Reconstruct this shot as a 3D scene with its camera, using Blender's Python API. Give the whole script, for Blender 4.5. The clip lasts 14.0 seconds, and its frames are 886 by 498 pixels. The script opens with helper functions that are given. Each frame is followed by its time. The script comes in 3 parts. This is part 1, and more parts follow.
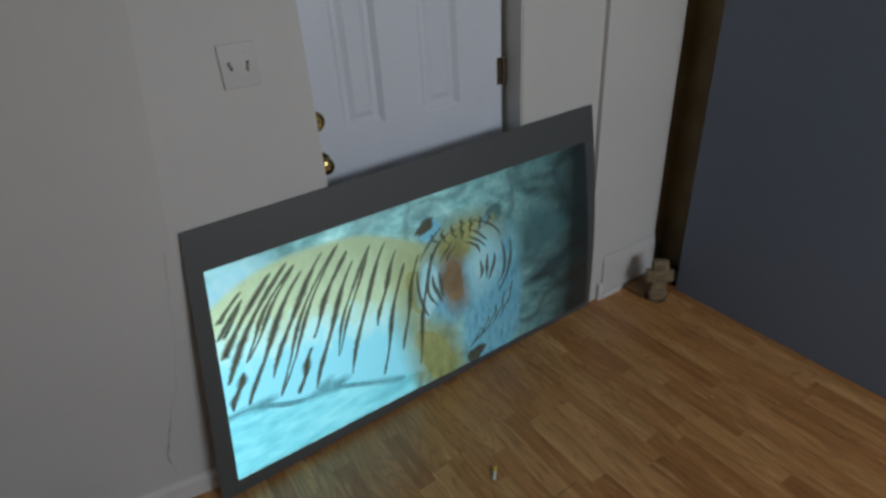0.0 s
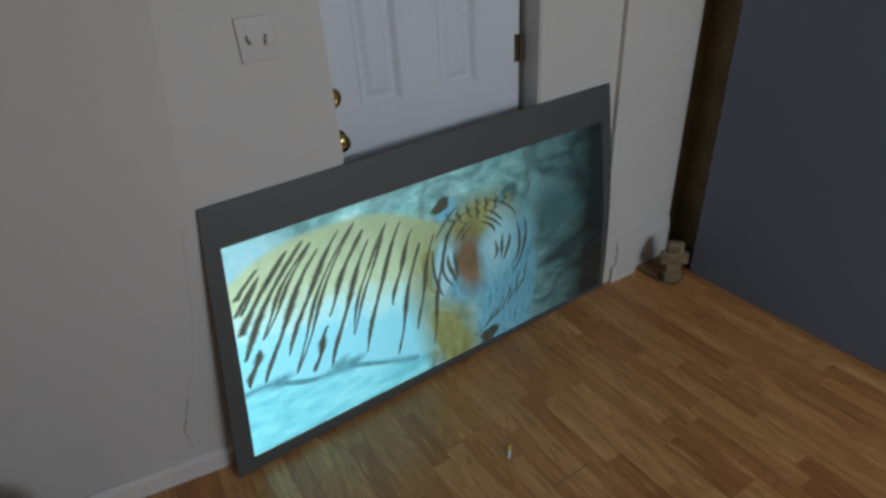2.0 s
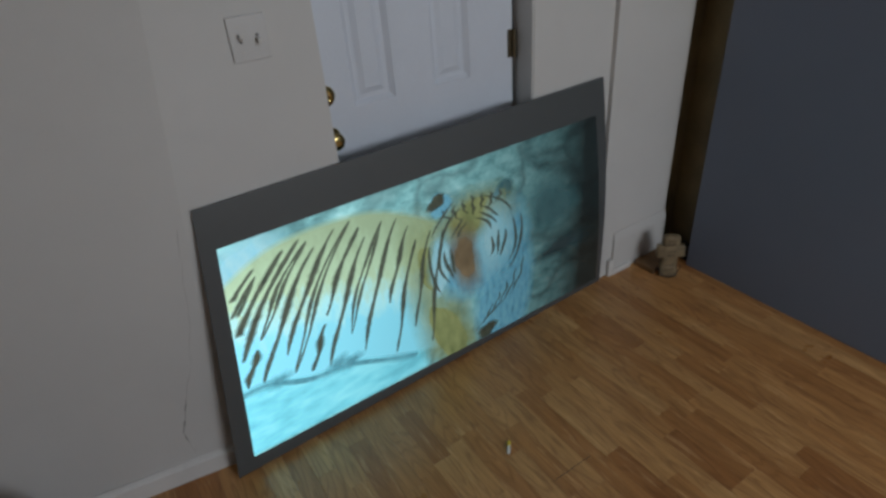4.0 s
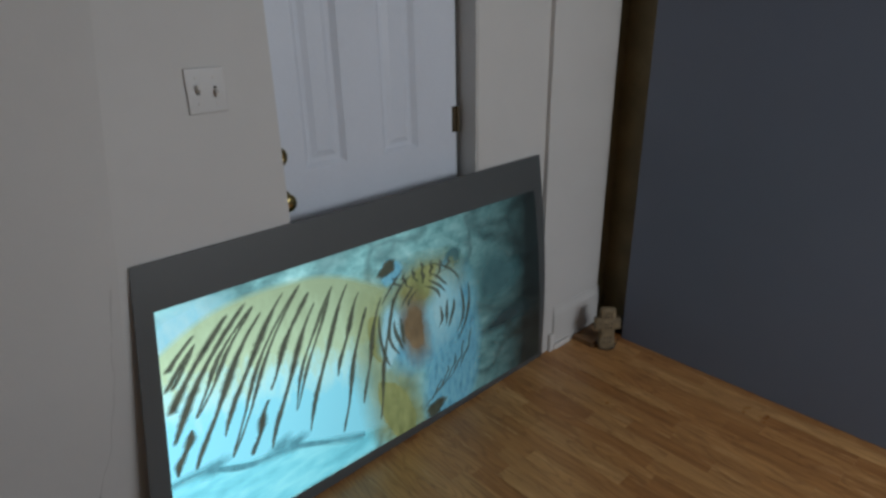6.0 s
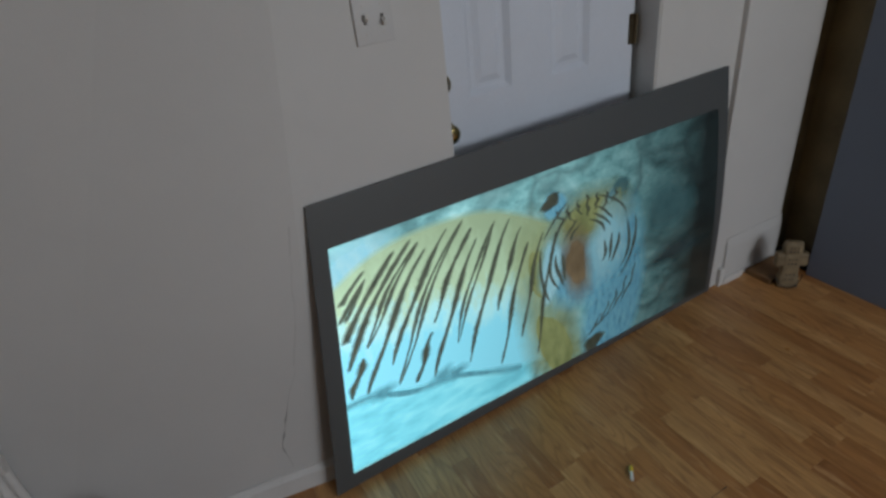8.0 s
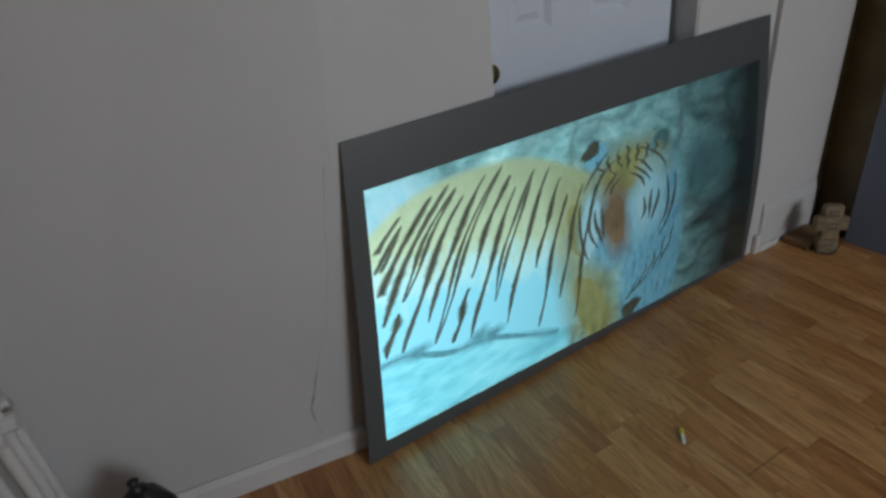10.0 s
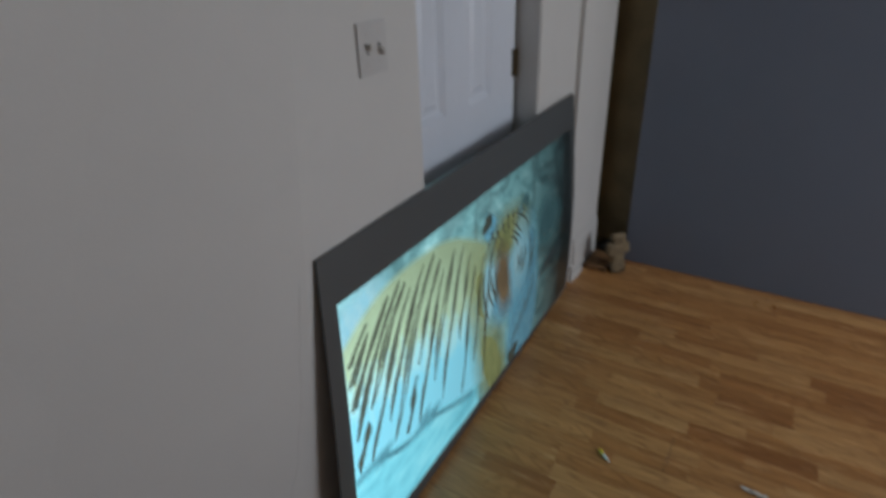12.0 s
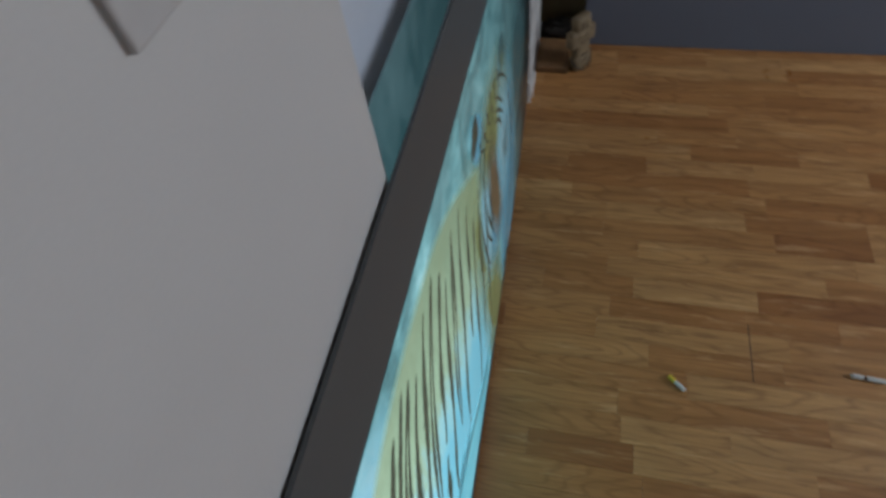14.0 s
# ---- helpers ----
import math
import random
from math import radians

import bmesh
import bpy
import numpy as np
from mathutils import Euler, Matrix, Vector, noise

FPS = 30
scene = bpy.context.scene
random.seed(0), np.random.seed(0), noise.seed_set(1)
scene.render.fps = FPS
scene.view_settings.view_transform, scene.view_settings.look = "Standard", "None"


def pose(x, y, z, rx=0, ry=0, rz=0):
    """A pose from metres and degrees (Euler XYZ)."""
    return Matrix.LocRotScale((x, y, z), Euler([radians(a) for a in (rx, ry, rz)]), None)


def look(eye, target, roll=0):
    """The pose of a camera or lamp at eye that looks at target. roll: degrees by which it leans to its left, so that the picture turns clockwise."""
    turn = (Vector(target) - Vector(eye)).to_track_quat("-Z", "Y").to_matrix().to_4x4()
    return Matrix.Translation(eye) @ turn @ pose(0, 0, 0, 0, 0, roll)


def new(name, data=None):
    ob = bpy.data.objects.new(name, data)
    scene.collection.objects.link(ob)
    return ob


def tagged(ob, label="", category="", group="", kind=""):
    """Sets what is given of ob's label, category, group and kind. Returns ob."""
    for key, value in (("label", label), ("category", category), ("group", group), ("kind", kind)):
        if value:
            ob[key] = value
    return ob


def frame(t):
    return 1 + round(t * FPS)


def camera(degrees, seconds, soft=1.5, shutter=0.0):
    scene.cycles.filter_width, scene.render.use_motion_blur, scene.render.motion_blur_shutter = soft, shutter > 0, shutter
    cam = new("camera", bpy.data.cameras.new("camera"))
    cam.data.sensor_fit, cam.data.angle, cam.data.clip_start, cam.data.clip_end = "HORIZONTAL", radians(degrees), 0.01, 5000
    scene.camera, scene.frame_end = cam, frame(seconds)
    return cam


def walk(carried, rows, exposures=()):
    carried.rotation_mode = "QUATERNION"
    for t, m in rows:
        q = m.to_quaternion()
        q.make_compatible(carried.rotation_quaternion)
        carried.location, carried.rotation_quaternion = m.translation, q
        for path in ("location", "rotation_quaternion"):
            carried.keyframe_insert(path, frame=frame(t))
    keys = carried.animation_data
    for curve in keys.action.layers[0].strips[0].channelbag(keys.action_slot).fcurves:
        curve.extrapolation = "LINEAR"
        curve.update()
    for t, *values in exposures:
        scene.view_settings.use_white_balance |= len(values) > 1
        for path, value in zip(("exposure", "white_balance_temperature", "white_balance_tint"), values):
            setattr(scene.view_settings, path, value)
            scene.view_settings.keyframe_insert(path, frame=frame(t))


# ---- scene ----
# ---- camera and walk ----
cam = camera(75.0, 14.0, soft=2.9, shutter=0.5)
PATH = [
    (0, pose(-0.546, -1.502, 1.578, 59.80, 3.29, -33.59)),
    (0.5, pose(-0.561, -1.484, 1.566, 58.96, 2.47, -34.42)),
    (1, pose(-0.564, -1.482, 1.566, 58.50, 2.27, -33.74)),
    (1.5, pose(-0.566, -1.485, 1.565, 58.50, 2.78, -33.23)),
    (2, pose(-0.574, -1.484, 1.559, 58.33, 3.31, -32.92)),
    (2.5, pose(-0.579, -1.477, 1.560, 58.17, 3.34, -32.56)),
    (3, pose(-0.578, -1.486, 1.563, 58.25, 4.23, -32.88)),
    (3.2, pose(-0.570, -1.478, 1.562, 57.96, 3.79, -33.76)),
    (5.3, pose(-0.591, -1.499, 1.529, 58.94, 4.54, -33.25)),
    (5.5, pose(-0.627, -1.436, 1.502, 61.18, 3.17, -34.28)),
    (6, pose(-0.692, -1.435, 1.431, 68.23, 1.12, -41.71)),
    (6.5, pose(-0.713, -1.427, 1.464, 62.04, -0.07, -35.09)),
    (7, pose(-0.726, -1.363, 1.433, 60.01, 2.88, -33.25)),
    (7.5, pose(-0.702, -1.337, 1.445, 59.39, 4.11, -30.72)),
    (8, pose(-0.697, -1.278, 1.479, 59.42, 5.81, -29.68)),
    (8.5, pose(-0.703, -1.290, 1.487, 59.94, 5.91, -28.23)),
    (8.7, pose(-0.722, -1.288, 1.475, 59.44, 6.13, -27.18)),
    (10.8, pose(-0.814, -0.996, 1.152, 63.02, 6.89, -39.63)),
    (11, pose(-0.793, -0.769, 1.123, 65.54, 5.49, -45.78)),
    (11.5, pose(-0.828, -0.769, 1.248, 65.53, 6.53, -46.23)),
    (12, pose(-1.167, -0.789, 1.474, 61.98, 1.66, -58.60)),
    (12.5, pose(-0.971, -0.593, 1.466, 54.55, 2.19, -60.80)),
    (13, pose(-0.709, -0.449, 1.453, 49.95, 2.65, -57.57)),
    (13.5, pose(-0.523, -0.279, 1.413, 40.70, 5.53, -65.93)),
    (14, pose(-0.403, -0.197, 1.376, 35.20, 5.78, -78.23)),
]
walk(cam, PATH, exposures=[(0.0, -0.15, 6150, 7), (8.7, -0.14, 6180, 8), (11.3, -0.12, 6080, 8), (12.0, 0.0, 6120, 9), (14.0, 0.12, 5900, 9)])

# ---- world and light ----
world = bpy.data.worlds.new("world")
scene.world = world
world.use_nodes = True
wn = world.node_tree.nodes
sky = wn.new("ShaderNodeTexSky")
sky.sky_type = "NISHITA"
sky.sun_disc = False
sky.sun_elevation, sky.sun_rotation = radians(35), radians(200)
world.node_tree.links.new(sky.outputs["Color"], wn["Background"].inputs["Color"])
wn["Background"].inputs["Strength"].default_value = 0.1


def area_lamp(name, where, target, sx, sy, power, colour):
    data = bpy.data.lights.new(name, "AREA")
    data.shape, data.size, data.size_y, data.energy, data.color = "RECTANGLE", sx, sy, power, colour
    ob = new(name, data)
    ob.matrix_world = look(where, target)
    return ob


# light of an added large window, unseen behind the camera, and daylight in the window over the radiator
area_lamp("added_window_light", (0.75, -4.08, 1.74), (0.7, 0.0, 1.10), 1.2, 0.9, 47.0, (0.95, 0.97, 1.0))
area_lamp("side_window_daylight", (-1.72, 0.34, 1.40), (-1.45, -1.0, 1.1), 0.75, 1.0, 0.8, (1.0, 0.93, 0.86))

# ---- materials ----


def nodes_of(name):
    m = bpy.data.materials.new(name)
    m.use_nodes = True
    t = m.node_tree
    return m, t, t.nodes, t.links, t.nodes["Principled BSDF"]


def mix_colour(t, fac, a, b, blend="MIX"):
    n = t.nodes.new("ShaderNodeMix")
    n.data_type, n.blend_type = "RGBA", blend
    for sock, v in ((n.inputs[0], fac), (n.inputs[6], a), (n.inputs[7], b)):
        if isinstance(v, (int, float)):
            sock.default_value = v
        elif isinstance(v, tuple):
            sock.default_value = (*v, 1.0) if len(v) == 3 else v
        else:
            t.links.new(v, sock)
    return n.outputs[2]


def ramp(t, fac, stops):
    n = t.nodes.new("ShaderNodeValToRGB")
    e = n.color_ramp.elements
    while len(e) < len(stops):
        e.new(0.5)
    for el, (p, c) in zip(e, stops):
        el.position = p
        el.color = (*c, 1.0) if isinstance(c, tuple) else (c, c, c, 1.0)
    t.links.new(fac, n.inputs[0])
    return n.outputs[0]


def noise_of(t, scale, detail=4.0, rough=0.55, vec=None, stretch=None, seed=0.0):
    n = t.nodes.new("ShaderNodeTexNoise")
    n.inputs["Scale"].default_value, n.inputs["Detail"].default_value, n.inputs["Roughness"].default_value = scale, detail, rough
    if vec is None:
        vec = t.nodes.new("ShaderNodeTexCoord").outputs["Object"]
    mp = t.nodes.new("ShaderNodeMapping")
    mp.inputs["Scale"].default_value = stretch or (1, 1, 1)
    mp.inputs["Location"].default_value = (seed, seed * 0.7, seed * 1.3)
    t.links.new(vec, mp.inputs["Vector"])
    t.links.new(mp.outputs[0], n.inputs["Vector"])
    return n.outputs["Fac"]


def bump(t, bsdf, height, strength, distance):
    n = t.nodes.new("ShaderNodeBump")
    n.inputs["Strength"].default_value, n.inputs["Distance"].default_value = strength, distance
    t.links.new(height, n.inputs["Height"])
    t.links.new(n.outputs[0], bsdf.inputs["Normal"])


def paint(name, colour, rough=0.5, blotch=0.06, big=1.3, fine=90.0, relief=0.25, metal=0.0, dirt=0.0):
    """A painted or plain surface with blotches at a large scale, grain at a fine one and slight relief."""
    m, t, n, l, b = nodes_of(name)
    a = noise_of(t, big, 5.0, 0.6)
    f = noise_of(t, fine, 3.0, 0.6, seed=3.0)
    dark = tuple(c * (1.0 - blotch * 2.2) for c in colour)
    lite = tuple(min(1.0, c * (1.0 + blotch)) for c in colour)
    c1 = mix_colour(t, ramp(t, a, [(0.3, 0.0), (0.72, 1.0)]), dark, lite)
    c2 = mix_colour(t, ramp(t, f, [(0.25, 0.955), (0.75, 1.0)]), (0, 0, 0), c1)
    if dirt:
        s = noise_of(t, 6.0, 6.0, 0.7, seed=8.0)
        c2 = mix_colour(t, ramp(t, s, [(0.56, 0.0), (0.78, dirt)]), c2, tuple(c * 0.45 for c in colour))
    l.new(c2, b.inputs["Base Color"])
    b.inputs["Roughness"].default_value, b.inputs["Metallic"].default_value = rough, metal
    bump(t, b, f, relief, 0.0012)
    return m


WALL = paint("wall_paint", (0.572, 0.562, 0.545), 0.62, 0.04, 0.9, 320.0, 0.05, dirt=0.05)
DOOR_PAINT = paint("door_paint", (0.64, 0.68, 0.755), 0.38, 0.03, 1.6, 160.0, 0.12)
JAMB_PAINT = paint("jamb_paint", (0.60, 0.60, 0.58), 0.45, 0.05, 2.0, 120.0, 0.15)
TRIM = paint("trim_paint", (0.66, 0.65, 0.63), 0.45, 0.06, 3.0, 120.0, 0.2, dirt=0.25)
BLUE = paint("blue_grey_paint", (0.150, 0.176, 0.236), 0.55, 0.05, 0.8, 220.0, 0.12)
CEIL = paint("ceiling_paint", (0.75, 0.74, 0.72), 0.8, 0.03)
PLATE = paint("switch_plastic", (0.51, 0.50, 0.49), 0.35, 0.02, 4.0, 200.0, 0.05)
TOGGLE = paint("toggle_plastic", (0.52, 0.50, 0.47), 0.4, 0.04, 9.0, 200.0, 0.05)
SLOT = paint("dark_slot", (0.05, 0.045, 0.04), 0.7)
BRASS = paint("brass", (0.40, 0.31, 0.12), 0.22, 0.1, 30.0, 200.0, 0.05, metal=1.0, dirt=0.3)
HINGE = paint("tarnished_brass", (0.13, 0.10, 0.06), 0.4, 0.15, 40.0, 200.0, 0.1, metal=0.8)
SHEET = paint("dark_grey_sheet", (0.082, 0.088, 0.090), 0.42, 0.05, 1.5, 200.0, 0.06)
BROWN = paint("brown_board", (0.26, 0.20, 0.10), 0.55, 0.2, 3.0, 60.0, 0.3, dirt=0.4)
CROSS = paint("tan_wood", (0.21, 0.155, 0.085), 0.65, 0.18, 22.0, 90.0, 0.6, dirt=0.5)
CARVED = paint("carved_dark", (0.07, 0.05, 0.03), 0.7, 0.1, 30.0)
CORD = paint("dark_cord", (0.025, 0.022, 0.02), 0.6)
BLOCK = paint("raw_wood", (0.27, 0.145, 0.06), 0.6, 0.25, 7.0, 60.0, 0.4, dirt=0.3)
IRON = paint("white_radiator_paint", (0.66, 0.64, 0.61), 0.35, 0.06, 8.0, 120.0, 0.2, dirt=0.25)
BAG = paint("black_fabric", (0.012, 0.012, 0.013), 0.45, 0.2, 12.0, 160.0, 0.4)
YELLOW = paint("yellow_plastic", (0.75, 0.55, 0.04), 0.4)
WHITE_BIT = paint("white_plastic", (0.72, 0.71, 0.68), 0.4)
CRACK = paint("crack_dark", (0.11, 0.10, 0.09), 0.9)


def oak():
    """Oak strip with grain along y; tone and grain differ from strip to strip."""
    m, t, n, l, b = nodes_of("oak_strip")
    info = n.new("ShaderNodeObjectInfo")
    geo = n.new("ShaderNodeNewGeometry")
    add = n.new("ShaderNodeMath")
    add.operation = "ADD"
    l.new(info.outputs["Random"], add.inputs[0])
    l.new(geo.outputs["Random Per Island"], add.inputs[1])
    fr = n.new("ShaderNodeMath")
    fr.operation = "FRACT"
    l.new(add.outputs[0], fr.inputs[0])
    r = fr.outputs[0]
    shift = n.new("ShaderNodeMath")
    shift.operation = "MULTIPLY"
    shift.inputs[1].default_value = 37.0
    l.new(r, shift.inputs[0])
    comb = n.new("ShaderNodeCombineXYZ")
    for i in range(3):
        l.new(shift.outputs[0], comb.inputs[i])
    vm = n.new("ShaderNodeVectorMath")
    l.new(geo.outputs["Position"], vm.inputs[0])
    l.new(comb.outputs[0], vm.inputs[1])
    vec = vm.outputs[0]
    g1 = noise_of(t, 1.0, 5.0, 0.6, vec, (26.0, 2.2, 1.0))
    g2 = noise_of(t, 1.0, 5.0, 0.6, vec, (170.0, 7.0, 1.0), 5.0)
    fig = noise_of(t, 1.0, 4.0, 0.74, vec, (32.0, 3.6, 1.0), 9.0)
    # arched growth rings: bands of a slow, stretched field
    slow = noise_of(t, 1.0, 2.0, 0.5, vec, (9.0, 1.3, 1.0), 2.0)
    many = n.new("ShaderNodeMath")
    many.operation, many.inputs[1].default_value = "MULTIPLY", 17.0
    l.new(slow, many.inputs[0])
    ring = n.new("ShaderNodeMath")
    ring.operation = "PINGPONG"
    ring.inputs[1].default_value = 0.5
    l.new(many.outputs[0], ring.inputs[0])
    tone = ramp(t, r, [(0.0, (0.34, 0.145, 0.045)), (0.14, (0.43, 0.200, 0.064)), (0.5, (0.51, 0.258, 0.088)), (0.85, (0.58, 0.325, 0.124)), (1.0, (0.46, 0.220, 0.072))])
    c = mix_colour(t, ramp(t, g1, [(0.36, 0.0), (0.62, 1.0)]), mix_colour(t, 0.30, tone, (0.14, 0.05, 0.015)), tone)
    c = mix_colour(t, ramp(t, ring.outputs[0], [(0.02, 0.36), (0.20, 0.0)]), c, (0.17, 0.065, 0.02))
    c = mix_colour(t, ramp(t, g2, [(0.34, 0.30), (0.55, 0.0)]), c, (0.12, 0.045, 0.015))
    c = mix_colour(t, ramp(t, fig, [(0.57, 0.0), (0.68, 0.75)]), c, mix_colour(t, 0.55, tone, (0.72, 0.46, 0.22)))
    c = mix_colour(t, ramp(t, fig, [(0.31, 0.50), (0.40, 0.0)]), c, (0.14, 0.05, 0.016))
    l.new(c, b.inputs["Base Color"])
    rr = noise_of(t, 3.0, 4.0, 0.6, geo.outputs["Position"])
    l.new(ramp(t, rr, [(0.3, 0.26), (0.7, 0.40)]), b.inputs["Roughness"])
    bump(t, b, g2, 0.12, 0.0008)
    return m


OAK = oak()


LAMP_TINT = (0.84, 1.0, 1.06)     # cool lamp of the projector


def light_of_picture(name, stops, scale, strength, stretch=(1, 1, 1), rough=0.6, seed=0.0, soft=True):
    """Emission standing for the light that the projector leaves on the sheet: a mottled colour, its falloff from the
    projector's bright end put in along x.
    """
    m, t, n, l, b = nodes_of(name)
    geo = n.new("ShaderNodeNewGeometry")
    f = noise_of(t, scale, 6.0, rough, geo.outputs["Position"], stretch, seed)
    c = mix_colour(t, 1.0, ramp(t, f, stops), LAMP_TINT, "MULTIPLY")
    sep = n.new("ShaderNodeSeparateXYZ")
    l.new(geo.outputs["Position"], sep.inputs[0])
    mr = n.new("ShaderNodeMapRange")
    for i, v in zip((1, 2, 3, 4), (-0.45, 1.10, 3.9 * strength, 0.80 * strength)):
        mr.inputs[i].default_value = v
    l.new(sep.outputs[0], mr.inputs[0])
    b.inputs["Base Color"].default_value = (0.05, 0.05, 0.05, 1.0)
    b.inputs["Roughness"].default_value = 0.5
    # smoky-tinted coat added over the light to dim it at slanting views
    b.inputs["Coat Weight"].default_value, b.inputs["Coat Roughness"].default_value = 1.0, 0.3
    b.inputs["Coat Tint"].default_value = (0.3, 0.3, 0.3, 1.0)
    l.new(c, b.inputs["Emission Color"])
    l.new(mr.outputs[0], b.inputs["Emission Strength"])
    if soft:
        # shapes fade out over their rim, as a picture out of focus does
        at = n.new("ShaderNodeAttribute")
        at.attribute_name = "rim"
        clear, mixer = n.new("ShaderNodeBsdfTransparent"), n.new("ShaderNodeMixShader")
        l.new(at.outputs["Fac"], mixer.inputs[0])
        l.new(clear.outputs[0], mixer.inputs[1])
        l.new(b.outputs[0], mixer.inputs[2])
        l.new(mixer.outputs[0], n["Material Output"].inputs["Surface"])
    return m


def rock_light():
    """Pale boulders with dark creases, dim at the far end."""
    m = light_of_picture("projected_rock", [(0.30, (0.10, 0.24, 0.24)), (0.45, (0.28, 0.55, 0.53)), (0.60, (0.46, 0.78, 0.74)), (0.78, (0.80, 1.0, 0.95))], 14.0, 1.0, (1, 1, 1.5), 0.78, 0.0, False)
    t = m.node_tree
    b = t.nodes["Principled BSDF"]
    pos = t.nodes.new("ShaderNodeNewGeometry").outputs["Position"]
    warp = t.nodes.new("ShaderNodeTexNoise")
    warp.inputs["Scale"].default_value = 5.0
    t.links.new(pos, warp.inputs["Vector"])
    add = t.nodes.new("ShaderNodeVectorMath")
    add.operation, add.inputs[3].default_value = "MULTIPLY_ADD", 1.0
    add.inputs[1].default_value = (0.42, 0.0, 0.30)
    t.links.new(warp.outputs["Color"], add.inputs[0])
    t.links.new(pos, add.inputs[2])
    vor = t.nodes.new("ShaderNodeTexVoronoi")
    vor.feature = "DISTANCE_TO_EDGE"
    vor.inputs["Scale"].default_value = 3.6
    t.links.new(add.outputs[0], vor.inputs["Vector"])
    old = b.inputs["Emission Color"].links[0].from_socket
    c = mix_colour(t, ramp(t, vor.outputs["Distance"], [(0.0, 0.55), (0.13, 0.0)]), old, (0.05, 0.12, 0.13))
    t.links.new(c, b.inputs["Emission Color"])
    # the projector's falloff, put into the emission strength along the sheet
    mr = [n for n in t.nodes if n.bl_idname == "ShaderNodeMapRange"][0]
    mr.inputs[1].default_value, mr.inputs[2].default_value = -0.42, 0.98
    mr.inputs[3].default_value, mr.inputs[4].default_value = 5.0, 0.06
    return m


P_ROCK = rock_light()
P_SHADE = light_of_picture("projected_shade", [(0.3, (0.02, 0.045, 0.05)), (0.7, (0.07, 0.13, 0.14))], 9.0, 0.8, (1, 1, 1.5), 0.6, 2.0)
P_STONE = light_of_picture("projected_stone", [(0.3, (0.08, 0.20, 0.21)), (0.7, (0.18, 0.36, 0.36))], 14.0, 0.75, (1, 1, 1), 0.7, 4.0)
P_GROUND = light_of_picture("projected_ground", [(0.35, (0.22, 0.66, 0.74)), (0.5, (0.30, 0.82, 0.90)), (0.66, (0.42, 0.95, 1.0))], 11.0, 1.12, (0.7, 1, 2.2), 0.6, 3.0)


def striped_form_light():
    """Gold light above, running into pale blue-white below."""
    m = light_of_picture("projected_form", [(0.40, (0.38, 0.88, 1.0)), (0.47, (0.62, 0.98, 0.95)), (0.56, (0.64, 0.75, 0.47)), (0.75, (0.44, 0.50, 0.29))], 26.0, 1.10, (1, 1, 0.35), 0.75, 5.0)
    t = m.node_tree
    cr = [n for n in t.nodes if n.bl_idname == "ShaderNodeValToRGB"][0]
    f = cr.inputs[0].links[0].from_socket
    sep = [n for n in t.nodes if n.bl_idname == "ShaderNodeSeparateXYZ"][0]
    # height, less along the sheet, roughened by the mottling
    a = t.nodes.new("ShaderNodeMath")
    a.operation, a.inputs[1].default_value = "MULTIPLY_ADD", 0.20
    t.links.new(sep.outputs[0], a.inputs[0])
    t.links.new(sep.outputs[2], a.inputs[2])
    c = t.nodes.new("ShaderNodeMath")
    c.operation, c.inputs[1].default_value = "MULTIPLY_ADD", 0.30
    t.links.new(f, c.inputs[0])
    t.links.new(a.outputs[0], c.inputs[2])
    d = t.nodes.new("ShaderNodeMath")
    d.operation, d.inputs[1].default_value = "SUBTRACT", 0.115
    t.links.new(c.outputs[0], d.inputs[0])
    t.links.new(d.outputs[0], cr.inputs[0])
    return m


P_FORM = striped_form_light()
P_DIM = light_of_picture("projected_dim", [(0.3, (0.10, 0.30, 0.36)), (0.7, (0.24, 0.60, 0.68))], 24.0, 0.9, (1, 1, 0.5), 0.7, 12.0)
P_TAN = light_of_picture("projected_tan", [(0.3, (0.30, 0.31, 0.11)), (0.7, (0.56, 0.53, 0.20))], 30.0, 0.80, (1, 1, 0.4), 0.6, 6.0)
P_WHITE = light_of_picture("projected_white", [(0.3, (0.42, 0.86, 0.98)), (0.7, (0.74, 1.0, 1.0))], 30.0, 0.80, (1, 1, 0.4), 0.7, 7.0)
P_BLUE = light_of_picture("projected_blue", [(0.33, (0.16, 0.42, 0.54)), (0.48, (0.30, 0.72, 0.92)), (0.7, (0.50, 0.95, 1.0))], 62.0, 0.70, (1, 1, 0.30), 0.7, 8.0)
P_STRIPE = light_of_picture("projected_stripe", [(0.3, (0.045, 0.050, 0.034)), (0.7, (0.13, 0.13, 0.085))], 40.0, 0.9, (1, 1, 1), 0.6, 9.0)
P_BROWN = light_of_picture("projected_brown", [(0.3, (0.20, 0.12, 0.06)), (0.7, (0.40, 0.25, 0.13))], 20.0, 0.85, (1, 1, 0.5), 0.6, 10.0)
P_DOOR_GLOW = light_of_picture("painted_light_on_door", [(0.35, (0.06, 0.15, 0.15)), (0.65, (0.21, 0.33, 0.32))], 11.0, 0.12, (1, 1, 0.5), 0.7, 11.0, False)
# base colour repeats the door's white paint under this painted glow
back_face = P_DOOR_GLOW.node_tree.nodes["Principled BSDF"]
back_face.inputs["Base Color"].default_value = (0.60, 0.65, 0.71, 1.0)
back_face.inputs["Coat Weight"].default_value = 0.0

# ---- mesh helpers ----


def mesh_from(name, bm, material, smooth=False):
    me = bpy.data.meshes.new(name)
    bm.normal_update()
    bm.to_mesh(me)
    bm.free()
    me.materials.append(material)
    if smooth:
        me.polygons.foreach_set("use_smooth", [True] * len(me.polygons))
    return me


